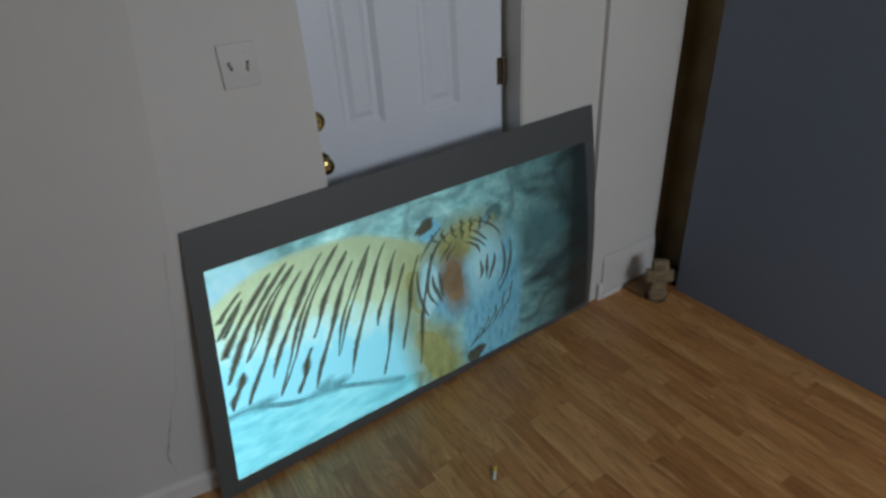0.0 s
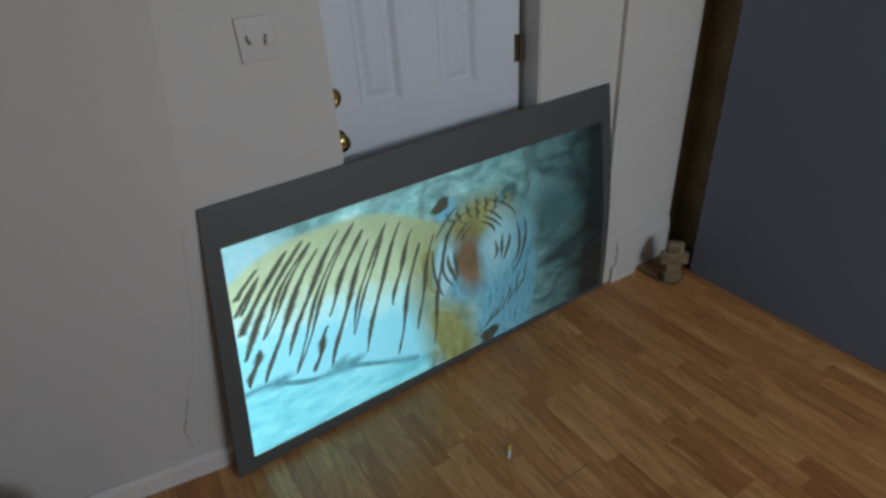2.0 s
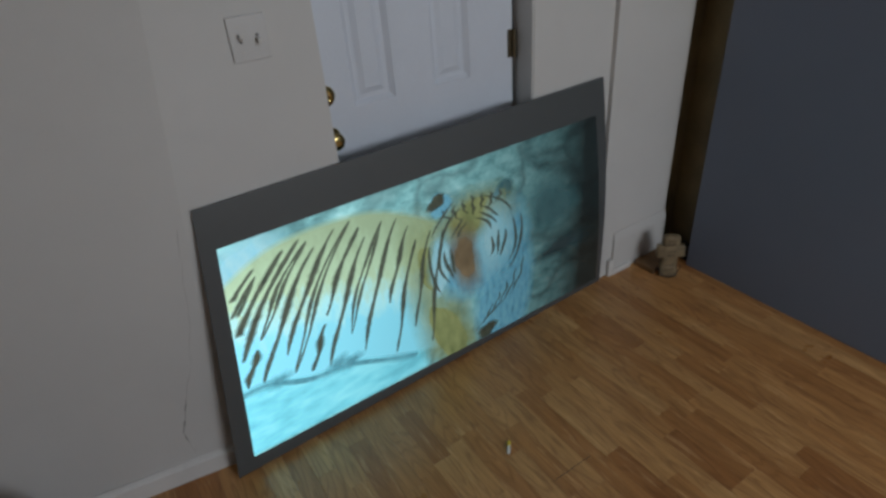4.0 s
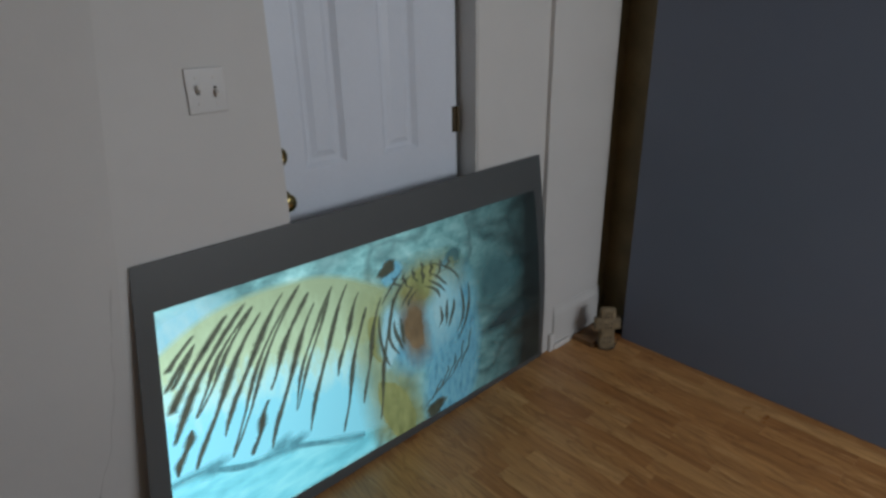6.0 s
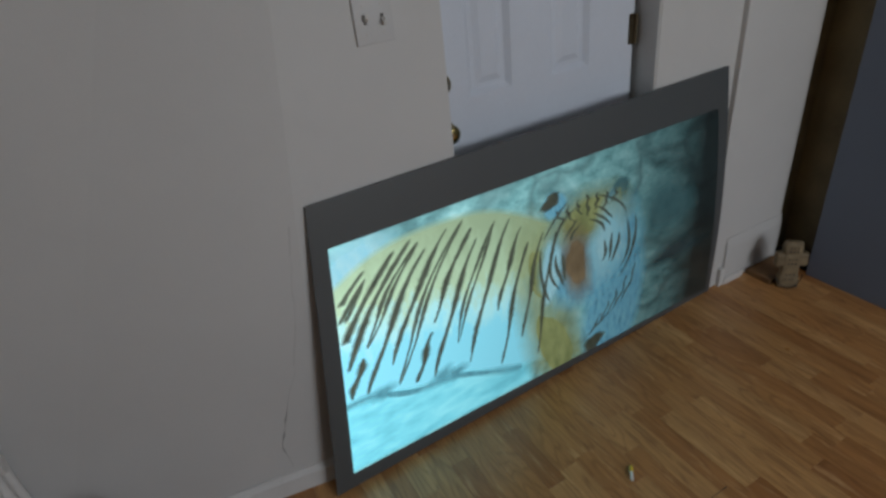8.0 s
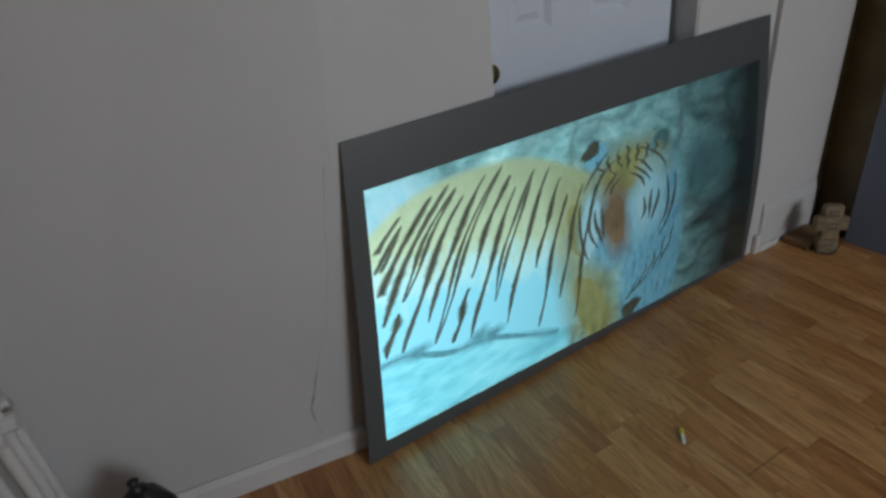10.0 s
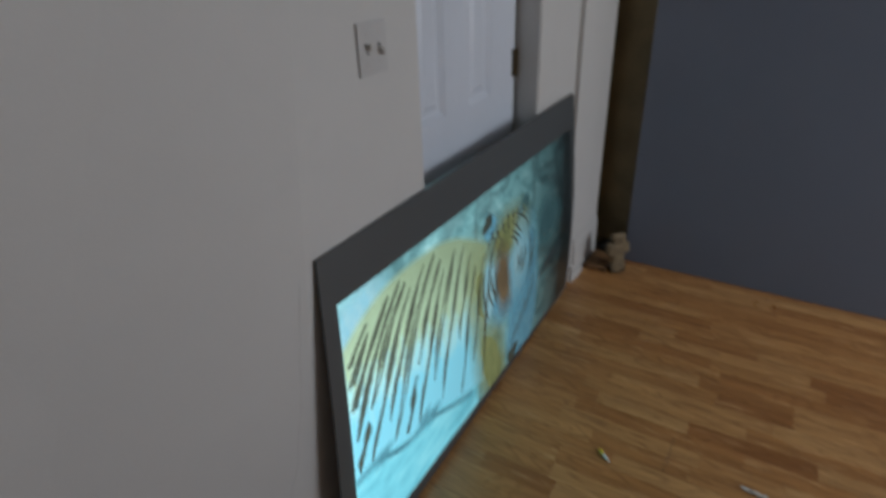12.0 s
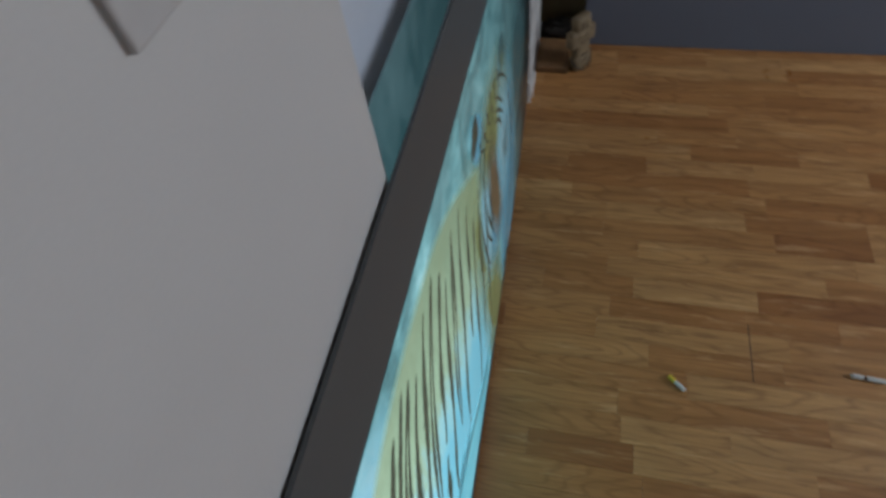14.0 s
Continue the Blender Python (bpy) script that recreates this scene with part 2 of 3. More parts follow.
def part(name, bm, material, parent=None, label="", smooth=False):
    ob = new(name, mesh_from(name, bm, material, smooth))
    if parent is not None:
        ob.parent = parent
    if label:
        tagged(ob, label=label)
    return ob


def structure(name, bm, material, label, category, smooth=False):
    return tagged(part(name, bm, material, None, "", smooth), label, category, "", "structure")


def box(bm, x0, x1, y0, y1, z0, z1, bevel=0.0, seg=2):
    r = bmesh.ops.create_cube(bm, size=1.0)
    vs = r["verts"]
    bmesh.ops.scale(bm, vec=(x1 - x0, y1 - y0, z1 - z0), verts=vs)
    bmesh.ops.translate(bm, vec=((x0 + x1) / 2, (y0 + y1) / 2, (z0 + z1) / 2), verts=vs)
    if bevel:
        es = list({e for v in vs for e in v.link_edges})
        bmesh.ops.bevel(bm, geom=es, offset=bevel, segments=seg, affect="EDGES", profile=0.6)
    return bm


def boxed(*a, **k):
    return box(bmesh.new(), *a, **k)


def lathe(profile, axis_m, steps=24):
    """A turned body: profile of (radius, height), turned round z and laid by axis_m."""
    bm = bmesh.new()
    rings = []
    for r, h in profile:
        rings.append([bm.verts.new(axis_m @ Vector((r * math.cos(2 * math.pi * i / steps), r * math.sin(2 * math.pi * i / steps), h))) for i in range(steps)])
    for a, b in zip(rings, rings[1:]):
        for i in range(steps):
            bm.faces.new((a[i], a[(i + 1) % steps], b[(i + 1) % steps], b[i]))
    bm.faces.new(rings[0][::-1])
    bm.faces.new(rings[-1])
    bmesh.ops.recalc_face_normals(bm, faces=bm.faces)
    return bm


def tube(bm, pts, radius, steps=8):
    """A round bar along the points."""
    pts = [Vector(p) for p in pts]
    rings = []
    for i, p in enumerate(pts):
        d = (pts[min(i + 1, len(pts) - 1)] - pts[max(i - 1, 0)]).normalized()
        a = d.orthogonal().normalized() if i == 0 else (rings_a - d * rings_a.dot(d)).normalized()
        rings_a = a
        b = d.cross(a)
        rings.append([bm.verts.new(p + radius * (a * math.cos(2 * math.pi * k / steps) + b * math.sin(2 * math.pi * k / steps))) for k in range(steps)])
    for r0, r1 in zip(rings, rings[1:]):
        for k in range(steps):
            bm.faces.new((r0[k], r0[(k + 1) % steps], r1[(k + 1) % steps], r1[k]))
    bm.faces.new(rings[0][::-1])
    bm.faces.new(rings[-1])
    return bm


def empty(name, x, y, z, label, category, group=""):
    ob = new(name)
    ob.location = (x, y, z)
    ob.empty_display_size = 0.05
    bpy.context.view_layer.update()
    return tagged(ob, label, category, group)


def under(parent, ob):
    """Hang ob, built in world metres, under a parent that stands elsewhere."""
    ob.parent = parent
    ob.matrix_parent_inverse = Matrix.Translation(parent.location).inverted()
    return ob


# ---- large structure ----
HIGH = 2.45          # ceiling
X_OPEN = 0.741       # hinge side of the door opening
BEND = -0.555        # where the wall beside the switch turns away, at the floor
X_STEP = 1.116       # where the wall right of the door steps forward
Y_STEP = -0.020      # its face
X_END = 1.545        # end of that wall
X_BLUE = 1.518       # face of the blue wall
Y_BLUE = -0.190      # its end
BEND_SLOPE = math.tan(radians(9.0))
X_WEST, Y_SOUTH, X_EAST = -3.2, -4.1, 1.66

floor = structure("floor", boxed(X_WEST - 0.2, X_EAST + 0.2, Y_SOUTH - 0.2, 0.6, -0.12, -0.004), SLOT, "dark subfloor under the oak strips", "floor")


def bend_x(z):
    """The bend is out of plumb, as in an old house."""
    return BEND + 0.12 * z


def wall_piece(bm, lo, hi, z0, z1, deep=0.13):
    """A wall piece between two edges; lo and hi give (x, y) at a height."""
    v = [bm.verts.new((f(z)[0], f(z)[1] + d, z)) for z in (z0, z1) for d in (0.0, deep) for f in (lo, hi)]
    for q in ((0, 1, 5, 4), (2, 6, 7, 3), (0, 4, 6, 2), (1, 3, 7, 5), (0, 2, 3, 1), (4, 5, 7, 6)):
        bm.faces.new([v[i] for i in q])
    bmesh.ops.recalc_face_normals(bm, faces=bm.faces)
    return bm


bm = wall_piece(bmesh.new(), lambda z: (bend_x(z), 0.0), lambda z: (0.0, 0.0), 0.0, HIGH, 0.026)
wall_north = structure("wall_north", bm, WALL, "off-white painted plaster wall beside the door", "wall")
structure("wall_north_over_door", boxed(0.0, X_OPEN, 0.0, 0.13, 2.06, HIGH), WALL, "off-white painted wall over the door", "wall")
structure("wall_north_hinge_side", boxed(X_OPEN, X_STEP, 0.0, 0.13, 0.0, HIGH), WALL, "off-white painted wall on the hinge side", "wall")
bm = boxed(X_STEP, X_END, Y_STEP, 0.13, 0.0, HIGH, bevel=0.004)
structure("wall_north_step", bm, WALL, "off-white wall standing slightly forward", "wall")

# the wall that turns away to the radiator, with its window opening
W0, W1, WZ0, WZ1 = -2.15, -1.27, 0.655, 2.05


def bent(x):
    return (BEND - x) * BEND_SLOPE


bm = bmesh.new()
wall_piece(bm, lambda z: (W1, bent(W1)), lambda z: (bend_x(z), 0.0), 0.0, HIGH)
for xa, xb, za, zb in ((X_WEST, W0, 0.0, HIGH), (W0, W1, 0.0, WZ0), (W0, W1, WZ1, HIGH)):
    wall_piece(bm, lambda z: (xa, bent(xa)), lambda z: (xb, bent(xb)), za, zb)
structure("wall_radiator", bm, WALL, "off-white painted wall behind the radiator", "wall")

structure("wall_blue", boxed(X_BLUE, X_BLUE + 0.10, Y_SOUTH, Y_BLUE, 0.0, HIGH, bevel=0.003), BLUE, "flat blue-grey painted partition wall", "wall")
bm = boxed(X_BLUE + 0.135, X_BLUE + 0.26, Y_SOUTH, 0.009, 0.0, HIGH)
box(bm, X_END + 0.0015, X_BLUE + 0.26, 0.010, 0.040, 0.0, HIGH)
structure("wall_brown", bm, BROWN, "dark brown board wall behind the blue wall", "wall")
structure("wall_west", boxed(X_WEST - 0.12, X_WEST, Y_SOUTH, 0.6, 0.0, HIGH), WALL, "off-white painted wall", "wall")
# unseen back wall; its window opening is added for the lamp behind the camera
bm = bmesh.new()
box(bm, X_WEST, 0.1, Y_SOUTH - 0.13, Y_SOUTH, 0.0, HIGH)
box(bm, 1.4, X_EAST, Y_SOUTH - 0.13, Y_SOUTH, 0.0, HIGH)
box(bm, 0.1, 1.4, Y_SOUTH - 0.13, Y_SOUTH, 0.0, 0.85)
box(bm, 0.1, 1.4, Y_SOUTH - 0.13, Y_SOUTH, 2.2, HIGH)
structure("wall_south", bm, WALL, "unseen off-white painted wall with a wide added window opening", "wall")
structure("ceiling", boxed(X_WEST - 0.2, X_EAST + 0.2, Y_SOUTH - 0.2, 0.6, HIGH, HIGH + 0.1), CEIL, "plain white painted ceiling", "ceiling")


def skirting(bm, x0, x1, y, h, t):
    """A skirting board with a stepped, rounded top, along x, its back at y."""
    prof = ((0, 0), (-t, 0), (-t, h * 0.80), (-t * 0.75, h * 0.86), (-t * 0.45, h * 0.92), (-t * 0.3, h), (0, h))
    ends = [[bm.verts.new((x, y + a, b)) for a, b in prof] for x in (x0, x1)]
    k = len(prof)
    for i in range(k):
        bm.faces.new((ends[0][i], ends[0][(i + 1) % k], ends[1][(i + 1) % k], ends[1][i]))
    bm.faces.new(ends[0])
    bm.faces.new(ends[1][::-1])
    bmesh.ops.recalc_face_normals(bm, faces=bm.faces)
    return bm


bm = skirting(bmesh.new(), -1.10, BEND + 0.03, -0.001, 0.075, 0.016)
for v in bm.verts:
    if v.co.x < -0.9:
        v.co.y += bent(-1.10) - 0.002
structure("baseboard", bm, TRIM, "off-white painted low baseboard with chipped paint", "baseboard")
structure("baseboard_step", skirting(bmesh.new(), X_STEP + 0.085, X_END, Y_STEP - 0.001, 0.215, 0.009), WALL, "off-white scuffed baseboard by the corner", "baseboard")

# hairline crack in the plaster by the bend
rng = random.Random(4)
bm = bmesh.new()
pts, off = [], 0.0
CRACK_LINE = ((0.10, -0.636), (0.20, -0.643), (0.27, -0.622), (0.36, -0.585), (0.43, -0.560), (0.62, -0.512), (0.86, -0.474))
for i in range(40):
    z = 0.10 + i * 0.0194
    k = max(n for n in range(6) if CRACK_LINE[n][0] <= z + 1e-6)
    (za, xa), (zb, xb) = CRACK_LINE[k], CRACK_LINE[k + 1]
    off = off * 0.7 + rng.uniform(-0.003, 0.003)
    x = xa + (xb - xa) * (z - za) / (zb - za) + off
    pts.append((x, -0.0006 if x > bend_x(z) else (bend_x(z) - x) * BEND_SLOPE - 0.0012, z))
for a, b in zip(pts, pts[1:]):
    w = rng.uniform(0.0002, 0.0011) * (1.9 if 0.15 < a[2] < 0.30 else 0.38)
    bm.faces.new([bm.verts.new(p) for p in ((a[0] - w, a[1], a[2]), (a[0] + w, a[1], a[2]), (b[0] + w, b[1], b[2]), (b[0] - w, b[1], b[2]))])
structure("wall_crack", bm, CRACK, "thin dark crack running down the plaster", "crack")

# ---- door ----
D_Y = 0.085
door = empty("door_1", 0.40, D_Y, 0.0, "closed white six-panel entrance door with brass hardware", "door")
tagged(door, kind="structure")
SX0, SX1, STOP = -0.060, 0.716, 2.045
COLS = ((0.113, 0.255), (0.395, 0.538))
ROWS = ((0.20, 0.83), (1.023, 1.62), (1.72, 1.93))


def door_slab():
    bm = bmesh.new()
    xs = (SX0, COLS[0][0], COLS[0][1], COLS[1][0], COLS[1][1], SX1)
    for i in range(0, 6, 2):
        box(bm, xs[i], xs[i + 1], D_Y, D_Y + 0.042, 0.008, STOP)
    zs = (0.008, *[z for r in ROWS for z in r], STOP)
    for c in COLS:
        for i in range(0, 8, 2):
            box(bm, c[0], c[1], D_Y, D_Y + 0.042, zs[i], zs[i + 1])
    return bm


def door_panel(x0, x1, z0, z1):
    """A sunk panel with a sloping moulding and a raised field."""
    bm = bmesh.new()
    loops = []
    for inset, depth in ((0.0, 0.001), (0.007, 0.006), (0.016, 0.013), (0.028, 0.013), (0.046, 0.005)):
        y = D_Y + depth
        loops.append([bm.verts.new(p) for p in ((x0 + inset, y, z0 + inset), (x1 - inset, y, z0 + inset), (x1 - inset, y, z1 - inset), (x0 + inset, y, z1 - inset))])
    for a, b in zip(loops, loops[1:]):
        for i in range(4):
            bm.faces.new((a[i], a[(i + 1) % 4], b[(i + 1) % 4], b[i]))
    bm.faces.new(loops[-1])
    back = [bm.verts.new((v.co.x, D_Y + 0.04, v.co.z)) for v in loops[0]]
    for i in range(4):
        bm.faces.new((loops[0][(i + 1) % 4], loops[0][i], back[i], back[(i + 1) % 4]))
    bm.faces.new(back[::-1])
    bmesh.ops.recalc_face_normals(bm, faces=bm.faces)
    return bm


under(door, part("slab", door_slab(), DOOR_PAINT))
for c in COLS:
    for r in ROWS:
        under(door, part("panel", door_panel(c[0], c[1], r[0], r[1]), DOOR_PAINT))
FRONT = Matrix.Rotation(radians(90), 4, "X")     # turns a lathe's axis towards the room
KX, KZ = 0.020, 0.950
knob = under(door, part("knob", lathe([(0.0325, 0.0), (0.033, 0.004), (0.028, 0.009), (0.014, 0.012), (0.0115, 0.022), (0.013, 0.026), (0.021, 0.029), (0.026, 0.036), (0.0268, 0.043), (0.0245, 0.050), (0.017, 0.055), (0.006, 0.056)],
    Matrix.Translation((KX, D_Y, KZ)) @ FRONT), BRASS, None, "round polished brass door knob", True))
bolt = under(door, part("deadbolt", lathe([(0.031, 0.0), (0.031, 0.006), (0.026, 0.011), (0.017, 0.014), (0.015, 0.013)], Matrix.Translation((0.023, D_Y, 1.075)) @ FRONT), BRASS, None, "brass deadbolt rose", True))
turn = part("thumb_turn", boxed(0.019, 0.027, D_Y - 0.027, D_Y - 0.012, 1.060, 1.090, bevel=0.003), BRASS)
turn.parent = bolt
for z in (0.26, 1.100, 1.80):
    bm = lathe([(0.0065, 0.0), (0.0065, 0.089)], Matrix.Translation((SX1 + 0.003, D_Y - 0.006, z - 0.045)), 12)
    box(bm, SX1 - 0.020, SX1 + 0.004, D_Y - 0.003, D_Y - 0.0005, z - 0.045, z + 0.045)
    under(door, part("hinge", bm, HINGE, None, "tarnished brass butt hinge"))

# lining of the opening
bm = bmesh.new()
box(bm, X_OPEN - 0.008, X_OPEN, 0.002, 0.128, 0.0, 2.058, bevel=0.001, seg=1)
structure("door_jamb_hinge", bm, JAMB_PAINT, "grey-white painted door jamb on the hinge side", "door jamb")
structure("door_jamb_head", boxed(-0.055, X_OPEN - 0.010, 0.0820, 0.128, 2.047, 2.058), JAMB_PAINT, "white painted head of the door lining", "door jamb")
# unseen dark board, added so no light leaks round the door
structure("door_backing", boxed(-0.2, X_OPEN + 0.2, 0.131, 0.16, 0.0, 2.2), SLOT, "unseen dark board added for the space behind the door", "backing")

# ---- light switch ----
switch = empty("light_switch", -0.173, 0.0, 1.283, "ivory double toggle light switch on the white wall", "light switch")
SWX0, SWX1, SWZ0, SWZ1 = -0.221, -0.126, 1.230, 1.336
under(switch, part("plate", boxed(SWX0, SWX1, -0.0065, 0.0, SWZ0, SWZ1, bevel=0.003), PLATE))
for cx in (-0.195, -0.153):
    under(switch, part("slot", boxed(cx - 0.0038, cx + 0.0038, -0.0072, -0.006, 1.274, 1.292), SLOT))
    bm = boxed(cx - 0.0042, cx + 0.0042, -0.021, -0.004, 1.277, 1.288, bevel=0.0015)
    for v in bm.verts:
        v.co.z += (-v.co.y - 0.004) * (0.55 if cx < -0.17 else -0.55)
    under(switch, part("toggle", bm, TOGGLE))
    for z in (1.253, 1.313):
        under(switch, part("screw", lathe([(0.0032, 0.0), (0.003, 0.001), (0.001, 0.0014)], Matrix.Translation((cx, -0.0064, z)) @ FRONT, 10), TOGGLE))

# ---- projection sheet leaning on the wall ----
BL, BR = Vector((-0.552, -0.082, 0.002)), Vector((1.122, -0.030, 0.002))
TL, TR = Vector((-0.424, -0.0085, 0.899)), Vector((1.066, -0.0140, 0.929))


def sheet(u, v, lift=0.0):
    """A place on the slightly bowed sheet: u across, v up, lift towards the room."""
    p = (BL.lerp(BR, u)).lerp(TL.lerp(TR, u), v)
    p.y -= 0.016 * math.sin(math.pi * v) * (0.5 + 0.5 * u) + lift
    p.x += 0.010 * math.sin(math.pi * v) * max(0.0, u - 0.75) * 4.0
    return p


def patch(bm, u0, u1, v0, v1, nu, nv, lift, at=sheet):
    g = [[bm.verts.new(at(u0 + (u1 - u0) * i / nu, v0 + (v1 - v0) * j / nv, lift)) for i in range(nu + 1)] for j in range(nv + 1)]
    for j in range(nv):
        for i in range(nu):
            bm.faces.new((g[j][i], g[j][i + 1], g[j + 1][i + 1], g[j + 1][i]))
    return g


screen = empty("projection_screen", 0.40, -0.052, 0.0, "large dark grey sheet with projected striped picture leaning on the wall", "projection screen")
bm = bmesh.new()
fr = patch(bm, 0, 1, 0, 1, 30, 16, 0.0)
bk = patch(bm, 0, 1, 0, 1, 30, 16, -0.005)
rim_f = fr[0] + [r[-1] for r in fr[1:]] + fr[-1][-2::-1] + [r[0] for r in fr[-2:0:-1]]
rim_b = bk[0] + [r[-1] for r in bk[1:]] + bk[-1][-2::-1] + [r[0] for r in bk[-2:0:-1]]
for i in range(len(rim_f)):
    j = (i + 1) % len(rim_f)
    bm.faces.new((rim_f[j], rim_f[i], rim_b[i], rim_b[j]))
bmesh.ops.recalc_face_normals(bm, faces=bm.faces)
under(screen, part("sheet", bm, SHEET))

# the picture's corners on the sheet
P00, P10, P01, P11 = (0.034, 0.060), (0.985, 0.024), (0.030, 0.864), (0.968, 0.857)


def pic(s, t, lift=0.0):
    """A place in the projected picture: s across, t up, both 0 to 1."""
    s, t = min(max(s, 0.0), 1.0), min(max(t, 0.0), 1.0)
    u = (P00[0] * (1 - s) + P10[0] * s) * (1 - t) + (P01[0] * (1 - s) + P11[0] * s) * t
    v = (P00[1] * (1 - s) + P10[1] * s) * (1 - t) + (P01[1] * (1 - s) + P11[1] * s) * t
    return sheet(u, v, 0.0006 + lift)


LIFT = 0.0005
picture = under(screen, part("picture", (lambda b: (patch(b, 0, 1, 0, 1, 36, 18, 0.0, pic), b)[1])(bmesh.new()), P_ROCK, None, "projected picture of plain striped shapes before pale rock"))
# glowing plate on the foot of the door, put in for light the sheet lets through
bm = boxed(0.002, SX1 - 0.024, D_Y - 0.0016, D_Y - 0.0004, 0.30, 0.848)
under(door, part("painted_light_patch", bm, P_DOOR_GLOW, None, "dim teal glow painted on the door for light through the sheet"))


def in_picture(name, bm, material, label=""):
    ob = part(name, bm, material, None, label)
    ob.parent = picture
    return ob


def rim_layer(bm):
    return bm.verts.layers.float.get("rim") or bm.verts.layers.float.new("rim")


def dot(bm, lay, s, t, level, solid):
    v = bm.verts.new(pic(s, t, LIFT * level))
    v[lay] = solid
    return v


def band(bm, lower, upper, s0, s1, n, level, rows=6, fade=0.03):
    """A region of the picture between two outlines t = lower(s) and t = upper(s)."""
    lay, g = rim_layer(bm), []
    for i in range(n + 1):
        s = s0 + (s1 - s0) * i / n
        a, b = lower(s), upper(s)
        ts = [a - fade / 2, a + fade / 2] + [a + (b - a) * j / rows for j in range(1, rows)] + [b - fade / 2, b + fade / 2]
        end = 0.0 if (i == n and s1 < 0.99) or (i == 0 and s0 > 0.01) else 1.0
        g.append([dot(bm, lay, s, t, level, 0.0 if j in (0, len(ts) - 1) else end) for j, t in enumerate(ts)])
    for i in range(n):
        for j in range(len(g[0]) - 1):
            bm.faces.new((g[i][j], g[i + 1][j], g[i + 1][j + 1], g[i][j + 1]))
    return bm


def blob(bm, cs, ct, rs, rt, level, lean=0.0, wob=0.06, seed=1, n=72, fade=0.16):
    """A rounded region of the picture that fades over its rim."""
    r = random.Random(seed)
    lay = rim_layer(bm)
    ph = [r.uniform(0, 6.28) for _ in range(3)]
    rings = []
    for f, solid in ((0.3, 1.0), (0.65, 1.0), (1.0 - fade, 1.0), (1.0, 0.5), (1.0 + fade, 0.0)):
        ring = []
        for i in range(n):
            a = 2 * math.pi * i / n
            w = 1 + wob * (math.sin(3 * a + ph[0]) + 0.6 * math.sin(5 * a + ph[1]) + 0.4 * math.sin(9 * a + ph[2]))
            w *= 1 + (r.uniform(-0.03, 0.03) if f > 0.9 else 0.0)
            ds, dt = rs * f * w * math.cos(a), rt * f * w * math.sin(a)
            ring.append(dot(bm, lay, cs + ds + lean * dt, ct + dt, level, solid))
        rings.append(ring)
    bm.faces.new(rings[0])
    for a, b in zip(rings, rings[1:]):
        for i in range(n):
            bm.faces.new((a[i], b[i], b[(i + 1) % n], a[(i + 1) % n]))
    return bm


def ribbon(bm, line, level):
    """A stripe through points (s, t, half width), dense along its middle and fading to its edges."""
    lay, prev = rim_layer(bm), None
    for k, (s, t, w) in enumerate(line):
        tip = 0.0 if k in (0, len(line) - 1) else 1.0
        cur = [dot(bm, lay, s + w * e, t, level, solid * tip) for e, solid in ((-1.7, 0.0), (-0.6, 1.0), (0.6, 1.0), (1.7, 0.0))]
        if prev:
            for a in range(3):
                bm.faces.new((prev[a], prev[a + 1], cur[a + 1], cur[a]))
        prev = cur
    return bm


def stroke(bm, s0, t0, s1, t1, wide, sag, level, seed, wob=0.25, n=40):
    """A tapering, wavering stripe of the picture with a ragged edge."""
    r = random.Random(seed)
    ph, ph2, line = r.uniform(0, 6.28), r.uniform(0, 6.28), []
    for i in range(n + 1):
        f = i / n
        s = s0 + (s1 - s0) * f + sag * math.sin(math.pi * f) + 0.0022 * math.sin(14 * f + ph2) + r.uniform(-0.0006, 0.0006)
        w = wide * (0.10 + 1.0 * math.sin(math.pi * (0.04 + 0.92 * f)) ** 0.7) * (1 + wob * math.sin(11 * f + ph)) * 0.5
        line.append((s, t0 + (t1 - t0) * f, w * r.uniform(0.8, 1.15)))
    return ribbon(bm, line, level)


def back_line(s):
    return 0.958 - (2.8 if s < 0.2 else 2.2) * (s - 0.2) ** 2 + 0.006 * math.sin(23 * s)


def belly_line(s):
    return 0.345 - 0.32 * s - 0.55 * s * s + 0.012 * math.sin(31 * s)


in_picture("low_stone", blob(bmesh.new(), 0.86, 0.36, 0.080, 0.05, 2, 0.4, 0.12, 9, 60, 0.6), P_SHADE)
in_picture("far_stone", blob(bmesh.new(), 0.83, 0.62, 0.075, 0.12, 2, -0.05, 0.10, 7, 60, 0.35), P_STONE)
in_picture("ground", band(bmesh.new(), lambda s: 0.0, lambda s: belly_line(s) + 0.02, 0.0, 0.44, 20, 1, 4), P_GROUND)
in_picture("pale_rock", blob(bmesh.new(), 0.035, 0.90, 0.085, 0.10, 1, 0.3, 0.10, 41, 60, 0.5), P_WHITE)
in_picture("striped_form", band(bmesh.new(), belly_line, back_line, 0.0, 0.50, 40, 2, 8), P_FORM)
in_picture("tan_form", blob(bmesh.new(), 0.492, 0.14, 0.062, 0.30, 3, -0.16, 0.06, 13, 60, 0.6), P_TAN)
in_picture("tan_side", blob(bmesh.new(), 0.457, 0.55, 0.050, 0.19, 3.5, -0.10, 0.05, 16, 60, 0.9), P_TAN)
in_picture("blue_form", blob(bmesh.new(), 0.665, 0.20, 0.088, 0.40, 4, 0.06, 0.03, 14), P_BLUE)
in_picture("round_form", blob(bmesh.new(), 0.600, 0.575, 0.142, 0.265, 5, 0.02, 0.03, 3), P_BLUE)
in_picture("gold_cap", blob(bmesh.new(), 0.595, 0.735, 0.105, 0.115, 6, 0.0, 0.04, 5, 60, 0.4), P_TAN)
